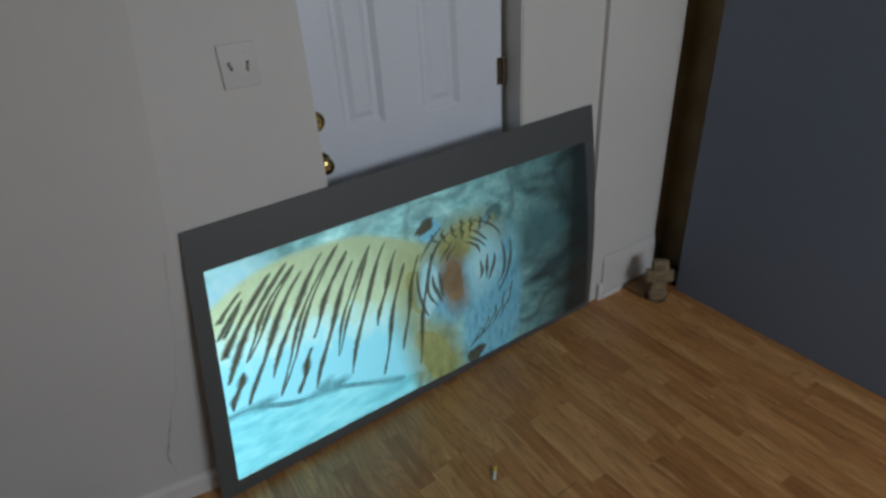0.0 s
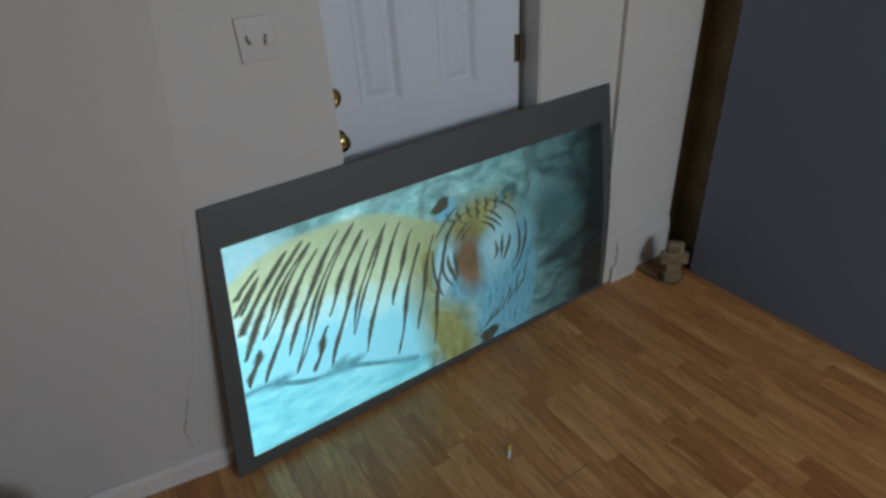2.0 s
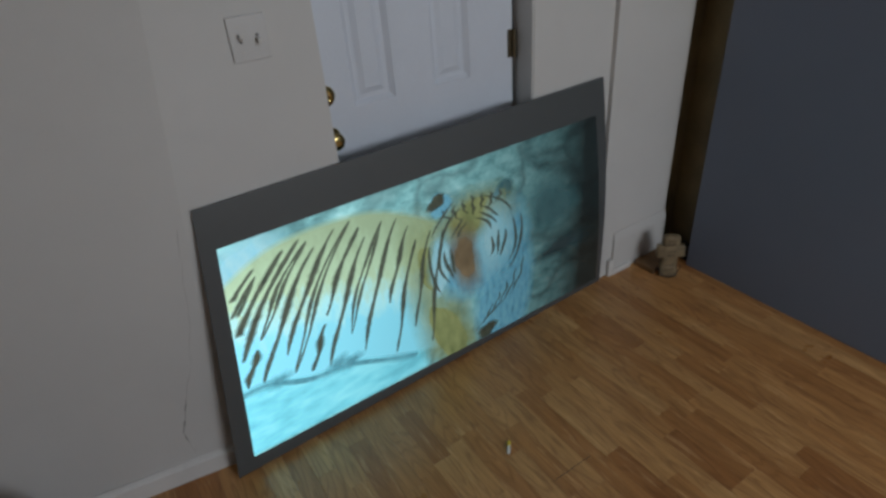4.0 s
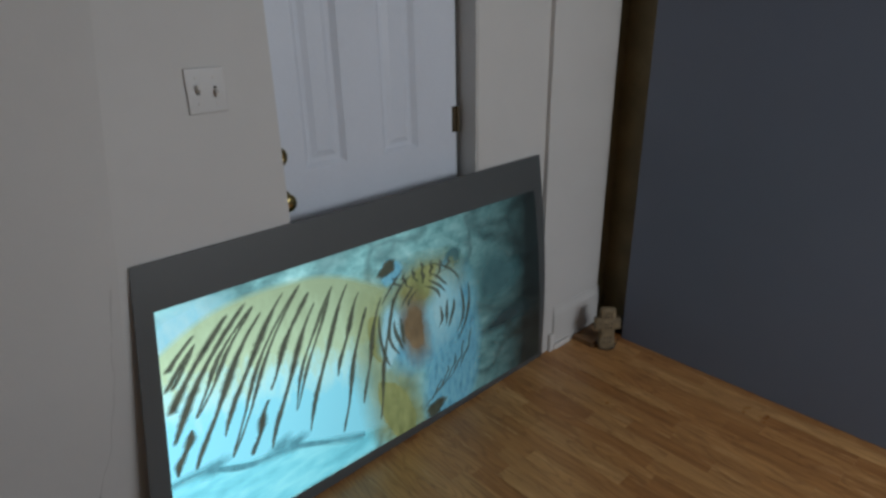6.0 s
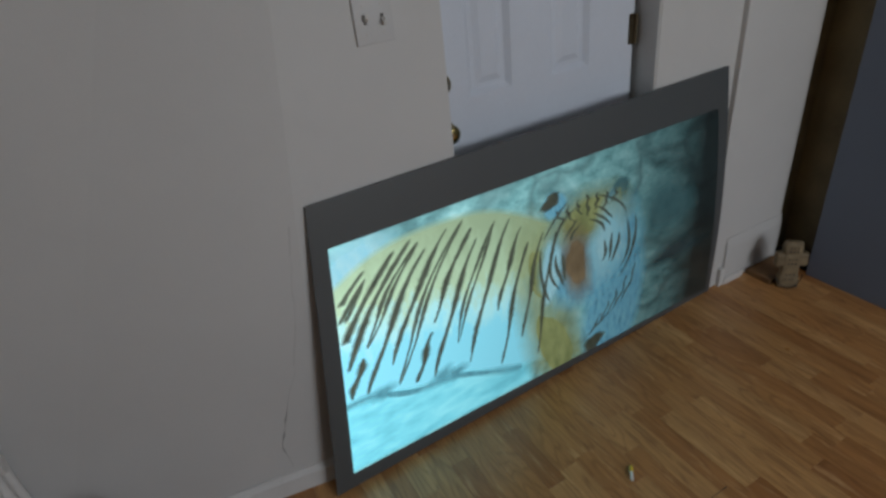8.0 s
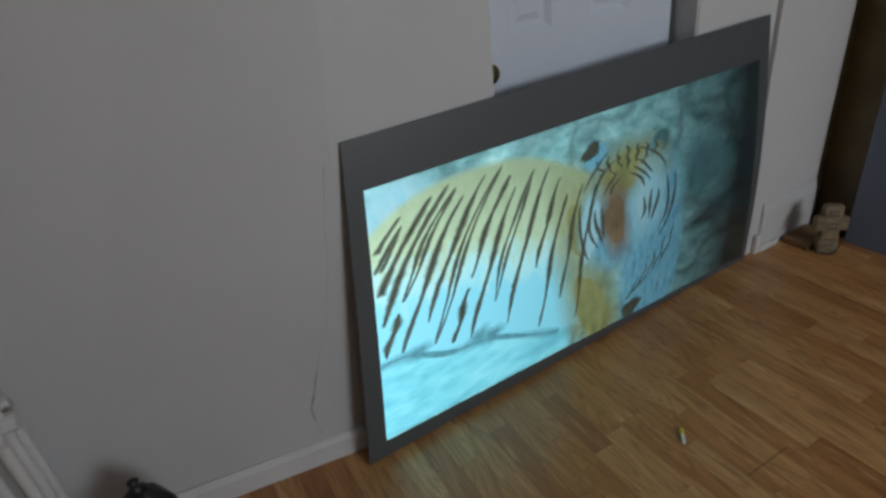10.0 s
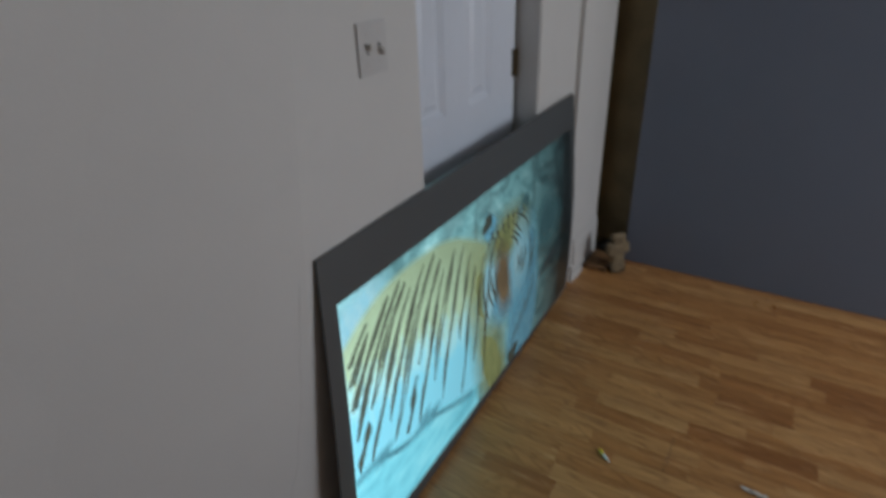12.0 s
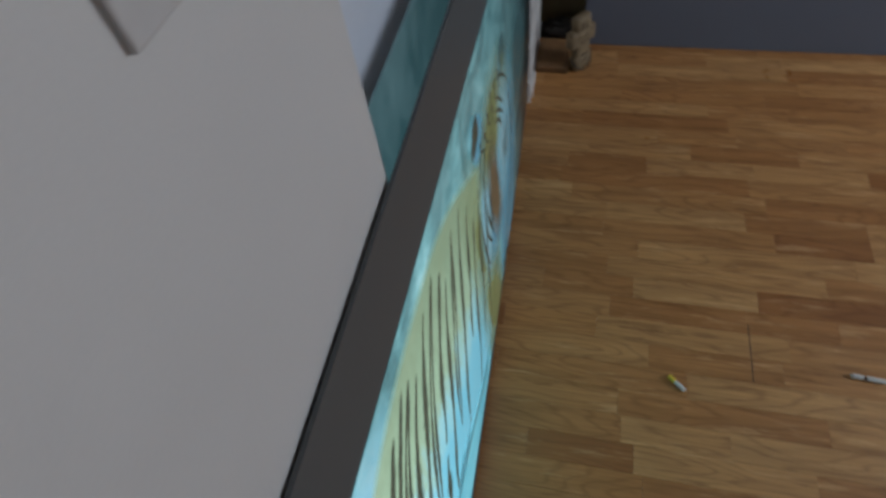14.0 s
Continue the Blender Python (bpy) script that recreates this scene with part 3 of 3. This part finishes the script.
in_picture("pale_side", blob(bmesh.new(), 0.645, 0.575, 0.046, 0.160, 7, 0.05, 0.06, 17, 60, 0.5), P_WHITE)
in_picture("pale_edge", blob(bmesh.new(), 0.482, 0.540, 0.026, 0.140, 7, 0.05, 0.06, 18), P_WHITE)
in_picture("brown_band", blob(bmesh.new(), 0.552, 0.535, 0.040, 0.165, 7, -0.05, 0.08, 6, 60, 0.45), P_BROWN)
in_picture("pale_knob", blob(bmesh.new(), 0.497, 0.845, 0.030, 0.055, 6, 0.0, 0.05, 8), P_BLUE)
in_picture("dark_knob", blob(bmesh.new(), 0.487, 0.865, 0.022, 0.036, 7, 0.3, 0.1, 11), P_STRIPE)
in_picture("grey_knob", blob(bmesh.new(), 0.678, 0.800, 0.030, 0.055, 6, 0.2, 0.05, 12), P_STONE)

# slanting stripes over the long form: lying flat along its top, upright lower down, broken and here and there split
rng = random.Random(21)


def sweep(top, k, d):
    """How far a stripe that starts at s = top has run to one side at the depth d below the top line."""
    return top - (1.0 - 0.70 * k * k) * (0.080 * (1.0 - math.exp(-d / 0.20)) + 0.20 * d)


def long_stripe(top, k, d0, d1, wide, split, seed):
    q = random.Random(seed)
    ph, line = q.uniform(0, 6.28), []
    base = back_line(top) - 0.012
    for i in range(37):
        f = i / 36
        d = d0 + (d1 - d0) * f
        sp = sweep(top, k, d) + 0.0025 * math.sin(9 * f + ph) + q.uniform(-0.0005, 0.0005)
        body = math.sin(math.pi * (0.05 + 0.90 * f ** 0.8)) ** 0.6
        if sp > 0.006:
            line.append((sp, base - d, wide * body * (1 + 0.28 * math.sin(13 * f + ph)) * 0.5 * q.uniform(0.85, 1.12), f))
    if len(line) < 5:
        return
    if split:
        for side in (-1, 1):
            in_picture("stripe", ribbon(bmesh.new(), [(a + side * 0.0068 * math.sin(math.pi * f) ** 0.7, b, w * 0.62) for a, b, w, f in line], 8), P_STRIPE)
    else:
        in_picture("stripe", ribbon(bmesh.new(), [(a, b, w) for a, b, w, f in line], 8), P_STRIPE)


for k in range(17):
    f = k / 16
    top = 0.048 + 0.452 * f + rng.uniform(-0.003, 0.003)
    depth = back_line(top) - belly_line(max(sweep(top, f, 0.5), 0.0)) - 0.03
    first = (0.00, 0.02, 0.06, 0.01)[k % 4] + rng.uniform(0.0, 0.02)
    last = min(depth, first + (0.62, 0.36, 0.58, 0.50)[k % 4] * (1.0 - 0.05 * f))
    wide = 0.0150 - 0.0066 * f
    long_stripe(top, f, first, last, wide, k % 3 == 2 and f < 0.8, 300 + k)
    if k % 4 == 1 and f < 0.8:
        long_stripe(top, f, last + 0.03, min(depth, last + 0.24), wide * 1.1, False, 340 + k)
# curved stripes round the round form
for side in (-1, 1):
    for k in range(6):
        r0 = 0.050 + 0.0165 * k + rng.uniform(-0.003, 0.003)
        for a0, a1 in ((-44, 16), (24, 78)):
            a0, a1 = a0 + rng.uniform(-9, 9), a1 + rng.uniform(-9, 9)
            if rng.random() < 0.22:
                continue
            line = []
            for i in range(11):
                a = radians(a0 + (a1 - a0) * i / 10)
                wave = 0.0035 * math.sin(i * 0.5 + k * 1.7)
                line.append((0.578 + side * (r0 * math.cos(a) * (1.15 if side > 0 else 0.95) + wave), 0.575 + (0.15 + 0.026 * k) * math.sin(a),
                             rng.uniform(0.0030, 0.0046) * math.sin(math.pi * (0.08 + 0.84 * i / 10))))
            in_picture("stripe", ribbon(bmesh.new(), line, 8), P_STRIPE)
for k in range(7):
    in_picture("stripe", stroke(bmesh.new(), 0.505 + 0.027 * k, 0.840 - 0.008 * abs(k - 3), 0.530 + 0.019 * k, 0.755 - 0.02 * (k % 2), 0.0062, 0.004 * (k - 3), 8, 180 + k), P_STRIPE)
for k in range(5):
    in_picture("stripe", stroke(bmesh.new(), 0.728 - 0.026 * k, 0.40 - 0.05 * k, 0.680 - 0.030 * k, 0.20 - 0.035 * k, 0.0048, 0.012, 8, 200 + k), P_STRIPE)
for k, (ps, pt) in enumerate(((0.205, 0.285), (0.235, 0.262), (0.075, 0.335))):
    in_picture("dark_patch", blob(bmesh.new(), ps, pt, 0.020, 0.026, 8, 0.2, 0.12, 30 + k, 40, 0.7), P_DIM)
in_picture("belly_shade", band(bmesh.new(), lambda s: belly_line(s) - 0.014 - 0.02 * s, lambda s: belly_line(s) + 0.010 * math.sin(40 * s), 0.0, 0.40, 60, 7, 2, 0.035), P_DIM)
in_picture("dark_patch", blob(bmesh.new(), 0.605, 0.045, 0.028, 0.045, 8, 0.2, 0.1, 15), P_STRIPE)

# ---- small carved cross by the corner ----
CX, CY = 1.385, -0.192
cross = empty("carved_cross", CX, CY, 0.0, "small carved tan wooden cross standing beside the blue wall", "figurine")
TURN = Matrix.Translation((CX, CY, 0.0)) @ Matrix.Rotation(radians(-38), 4, "Z") @ Matrix.Rotation(radians(-4), 4, "X")


def placed(bm, m=TURN):
    bmesh.ops.transform(bm, matrix=m, verts=bm.verts)
    return bm


bm = bmesh.new()
box(bm, -0.038, 0.038, -0.019, 0.019, 0.0, 0.060, bevel=0.010, seg=3)
box(bm, -0.034, 0.034, -0.017, 0.017, 0.045, 0.150, bevel=0.008, seg=3)
box(bm, -0.060, 0.060, -0.018, 0.018, 0.098, 0.158, bevel=0.012, seg=3)
box(bm, -0.037, 0.037, -0.017, 0.017, 0.145, 0.207, bevel=0.014, seg=3)
for v in bm.verts:
    v.co += noise.noise_vector(v.co * 38.0) * 0.0045
    v.co.z = max(v.co.z, 0.0)
under(cross, part("body", placed(bm), CROSS, None, "", True))
for z, w in ((0.040, 0.006), (0.062, 0.007), (0.112, 0.008), (0.130, 0.007), (0.165, 0.008), (0.180, 0.006)):
    for i in (-1, 0, 1):
        under(cross, part("carving", placed(boxed(i * 0.013 - w / 2, i * 0.013 + w / 2, -0.0205, -0.0155, z - 0.004, z + 0.004, bevel=0.001, seg=1)), CARVED))
bm = bmesh.new()
tube(bm, [TURN @ Vector((0.052 * math.cos(a) * (1 - 0.2 * math.sin(a)), -0.004 - 0.022 * abs(math.sin(a)), 0.055 - 0.052 * math.sin(a) if math.sin(a) > 0 else 0.055 + 0.045 * abs(math.sin(a)))) for a in [math.pi * i / 16 for i in range(17)]], 0.0018)
under(cross, part("cord", bm, CORD, None, "thin dark cord loop"))

# wooden offcut lying in the corner gap
bm = boxed(1.340, 1.512, -0.150, -0.040, 0.0, 0.026, bevel=0.004)
block = tagged(part("wood_offcut", bm, BLOCK), "short brown wooden offcut lying on the floor in the corner", "wood block")
# dark lump put in for the darkness at the foot of the gap
bm = bmesh.new()
bmesh.ops.create_icosphere(bm, subdivisions=3, radius=1.0)
for v in bm.verts:
    p = v.co.copy()
    v.co = Vector((1.582 + p.x * 0.048, -0.110 + p.y * 0.065, 0.026 + p.z * 0.03)) + noise.noise_vector(p * 3.0) * 0.014
    v.co.z = max(v.co.z, 0.0)
tagged(part("dark_gap_lump", bm, CORD), "crumpled dark lump added for the darkness in the gap beside the blue wall", "rag")

# small white plinth at the baseboard's end
bm = boxed(X_STEP + 0.056, X_STEP + 0.083, Y_STEP - 0.018, Y_STEP - 0.001, 0.0, 0.085, bevel=0.003)
box(bm, X_STEP + 0.084, X_STEP + 0.200, Y_STEP - 0.022, Y_STEP - 0.0105, 0.0, 0.028, bevel=0.004)
tagged(part("plinth_block", bm, TRIM), "small chipped white block at the end of the baseboard", "plinth")

# ---- litter on the floor ----
stub = empty("crayon_stub", 0.215, -0.500, 0.006, "small yellow and white stub lying on the oak floor", "stub")
LAY = Matrix.Translation((0.212, -0.502, 0.0065)) @ Matrix.Rotation(radians(-131), 4, "Z") @ Matrix.Rotation(radians(90), 4, "Y")
under(stub, part("white_end", lathe([(0.0045, -0.002), (0.005, 0.001), (0.005, 0.026), (0.0042, 0.028)], LAY, 14), WHITE_BIT))
under(stub, part("yellow_end", lathe([(0.0045, -0.020), (0.0058, -0.018), (0.0058, -0.0022), (0.005, -0.0015)], LAY, 14), YELLOW))
stick = empty("white_stick", 0.290, -0.938, 0.006, "small white stick with a dark joint on the floor", "stick")
LAY = Matrix.Translation((0.290, -0.938, 0.0065)) @ Matrix.Rotation(radians(86), 4, "Z") @ Matrix.Rotation(radians(90), 4, "Y")
under(stick, part("long_end", lathe([(0.003, -0.032), (0.0055, -0.028), (0.0055, 0.010), (0.004, 0.012)], LAY, 12), WHITE_BIT))
under(stick, part("joint", lathe([(0.0035, 0.0122), (0.0035, 0.017)], LAY, 12), SLOT))
under(stick, part("short_end", lathe([(0.004, 0.0172), (0.0055, 0.019), (0.0055, 0.040), (0.003, 0.044)], LAY, 12), WHITE_BIT))

# ---- radiator, sill and window ----


def radiator_section(x, y):
    """One cast-iron section: two columns with rounded ends and a waist between."""
    bm = bmesh.new()
    for dy in (-0.056, 0.0, 0.056):
        tube(bm, [(x, y + dy, z) for z in (0.06, 0.10, 0.28, 0.46, 0.520, 0.538)], 0.0125, 10)
    # arched top and bottom headers, narrow across and rounded over
    for z, up in ((0.10, -1), (0.530, 1)):
        tube(bm, [(x, y - 0.072, z - 0.030 * up), (x, y - 0.060, z + 0.004 * up), (x, y - 0.028, z + 0.022 * up), (x, y, z + 0.028 * up), (x, y + 0.028, z + 0.022 * up), (x, y + 0.060, z + 0.004 * up), (x, y + 0.072, z - 0.030 * up)], 0.0150, 10)
    for dy in (-0.056, 0.056):
        tube(bm, [(x, y + dy, 0.0), (x, y + dy, 0.07)], 0.012, 8)
    return bm


RY = bent(-1.4) - 0.110
radiator = empty("radiator", -1.40, RY, 0.0, "white painted cast-iron column radiator under the window", "radiator")
for i in range(9):
    under(radiator, part("section", radiator_section(-1.245 - 0.062 * i, RY), IRON, None, "", True))
for z in (0.12, 0.505):
    bm = tube(bmesh.new(), [(-1.245 + 0.030, RY, z), (-1.245 - 0.062 * 8 - 0.012, RY, z)], 0.022, 12)
    under(radiator, part("connecting_pipe", bm, IRON))

sill = boxed(W0 - 0.09, -1.205, bent(-1.7) - 0.205, bent(-1.7) + 0.09, 0.632, 0.652, bevel=0.005)
structure("window_sill", sill, TRIM, "white painted wooden window sill over the radiator", "window sill")
window = empty("window_1", -1.71, bent(-1.71) + 0.08, WZ0, "white framed window over the radiator", "window")
tagged(window, kind="structure")
for a, b, c, d in ((W0 + 0.004, W0 + 0.05, WZ0 + 0.004, WZ1 - 0.004), (W1 - 0.05, W1 - 0.004, WZ0 + 0.004, WZ1 - 0.004), (W0 + 0.052, W1 - 0.052, WZ0 + 0.004, WZ0 + 0.06), (W0 + 0.052, W1 - 0.052, WZ1 - 0.06, WZ1 - 0.004)):
    under(window, part("frame_bar", boxed(a, b, 0.245, 0.285, c, d, bevel=0.004), TRIM))

# black bag by the radiator
BX, BY = -1.066, -0.095
bag = empty("black_bag", BX, BY, 0.0, "knotted black plastic bag standing beside the radiator", "bag")
bm = bmesh.new()
bmesh.ops.create_icosphere(bm, subdivisions=4, radius=1.0)
for v in bm.verts:
    p = v.co.copy()
    a = math.atan2(p.y, p.x)
    fold = 1.0 + 0.05 * math.sin(7 * a + 3 * p.z) * max(0.0, p.z)
    v.co = Vector((BX + p.x * 0.070 * fold, BY + p.y * 0.062 * fold, 0.155 + p.z * 0.145)) + noise.noise_vector(p * 2.3) * 0.007
    v.co.z = max(v.co.z, 0.0)
under(bag, part("body", bm, BAG, None, "", True))
bm = lathe([(0.024, 0.0), (0.011, 0.012), (0.008, 0.020), (0.013, 0.030), (0.004, 0.036)], Matrix.Translation((BX, BY, 0.293)), 12)
under(bag, part("knot", bm, BAG, None, "", True))

# ---- oak strip floor: three-strip boards along y ----
STRIP, GAP = 0.0652, 0.0003
rng = random.Random(11)
shared = {}


def strip_mesh(length):
    if length not in shared:
        shared[length] = mesh_from("strip", boxed(-STRIP / 2 + GAP / 2, STRIP / 2 - GAP / 2, -length / 2 + GAP / 2, length / 2 - GAP / 2, -0.004, 0.0, bevel=0.0003, seg=1), OAK)
    return shared[length]


LENGTHS = (0.24, 0.31, 0.38, 0.46, 0.55)
rest = []
count = 0
x = X_END - STRIP / 2
while x > X_WEST:
    y = round(min(max(0.02, bent(x) + 0.05), 0.40), 2)
    first = rng.uniform(0.08, 0.5)
    while y > Y_SOUTH:
        n = min(rng.choice(LENGTHS) if first is None else round(first, 2), round(y - Y_SOUTH, 2))
        first = None
        if n < 0.03:
            break
        near = -0.62 < x < X_END and y > -1.32 and y - n < 0.02
        if near and count < 300:
            ob = new("oak_strip", strip_mesh(n))
            ob.location = (x, y - n / 2, 0.0)
            ob.parent = floor
            count += 1
        else:
            rest.append((x, y - n / 2, n))
        y -= n
    x -= STRIP
verts, faces = [], []
for cx, cy, n in rest:
    a, b, k = STRIP / 2 - GAP / 2, n / 2 - GAP / 2, len(verts)
    verts += [(cx - a, cy - b, 0.0), (cx + a, cy - b, 0.0), (cx + a, cy + b, 0.0), (cx - a, cy + b, 0.0), (cx - a, cy - b, -0.004), (cx + a, cy - b, -0.004), (cx + a, cy + b, -0.004), (cx - a, cy + b, -0.004)]
    faces += [(k, k + 1, k + 2, k + 3), (k, k + 4, k + 5, k + 1), (k + 1, k + 5, k + 6, k + 2), (k + 2, k + 6, k + 7, k + 3), (k + 3, k + 7, k + 4, k)]
me = bpy.data.meshes.new("floor_strips")
me.from_pydata(verts, [], faces)
me.materials.append(OAK)
far = new("floor_strips", me)
far.parent = floor
tagged(far, "oak strips of the rest of the floor", "", "", "stuff")
# open board joint
part("board_joint", boxed(0.241, 0.398, -0.6815, -0.6795, -0.001, 0.0004), SLOT, floor, "dark open joint between two boards")
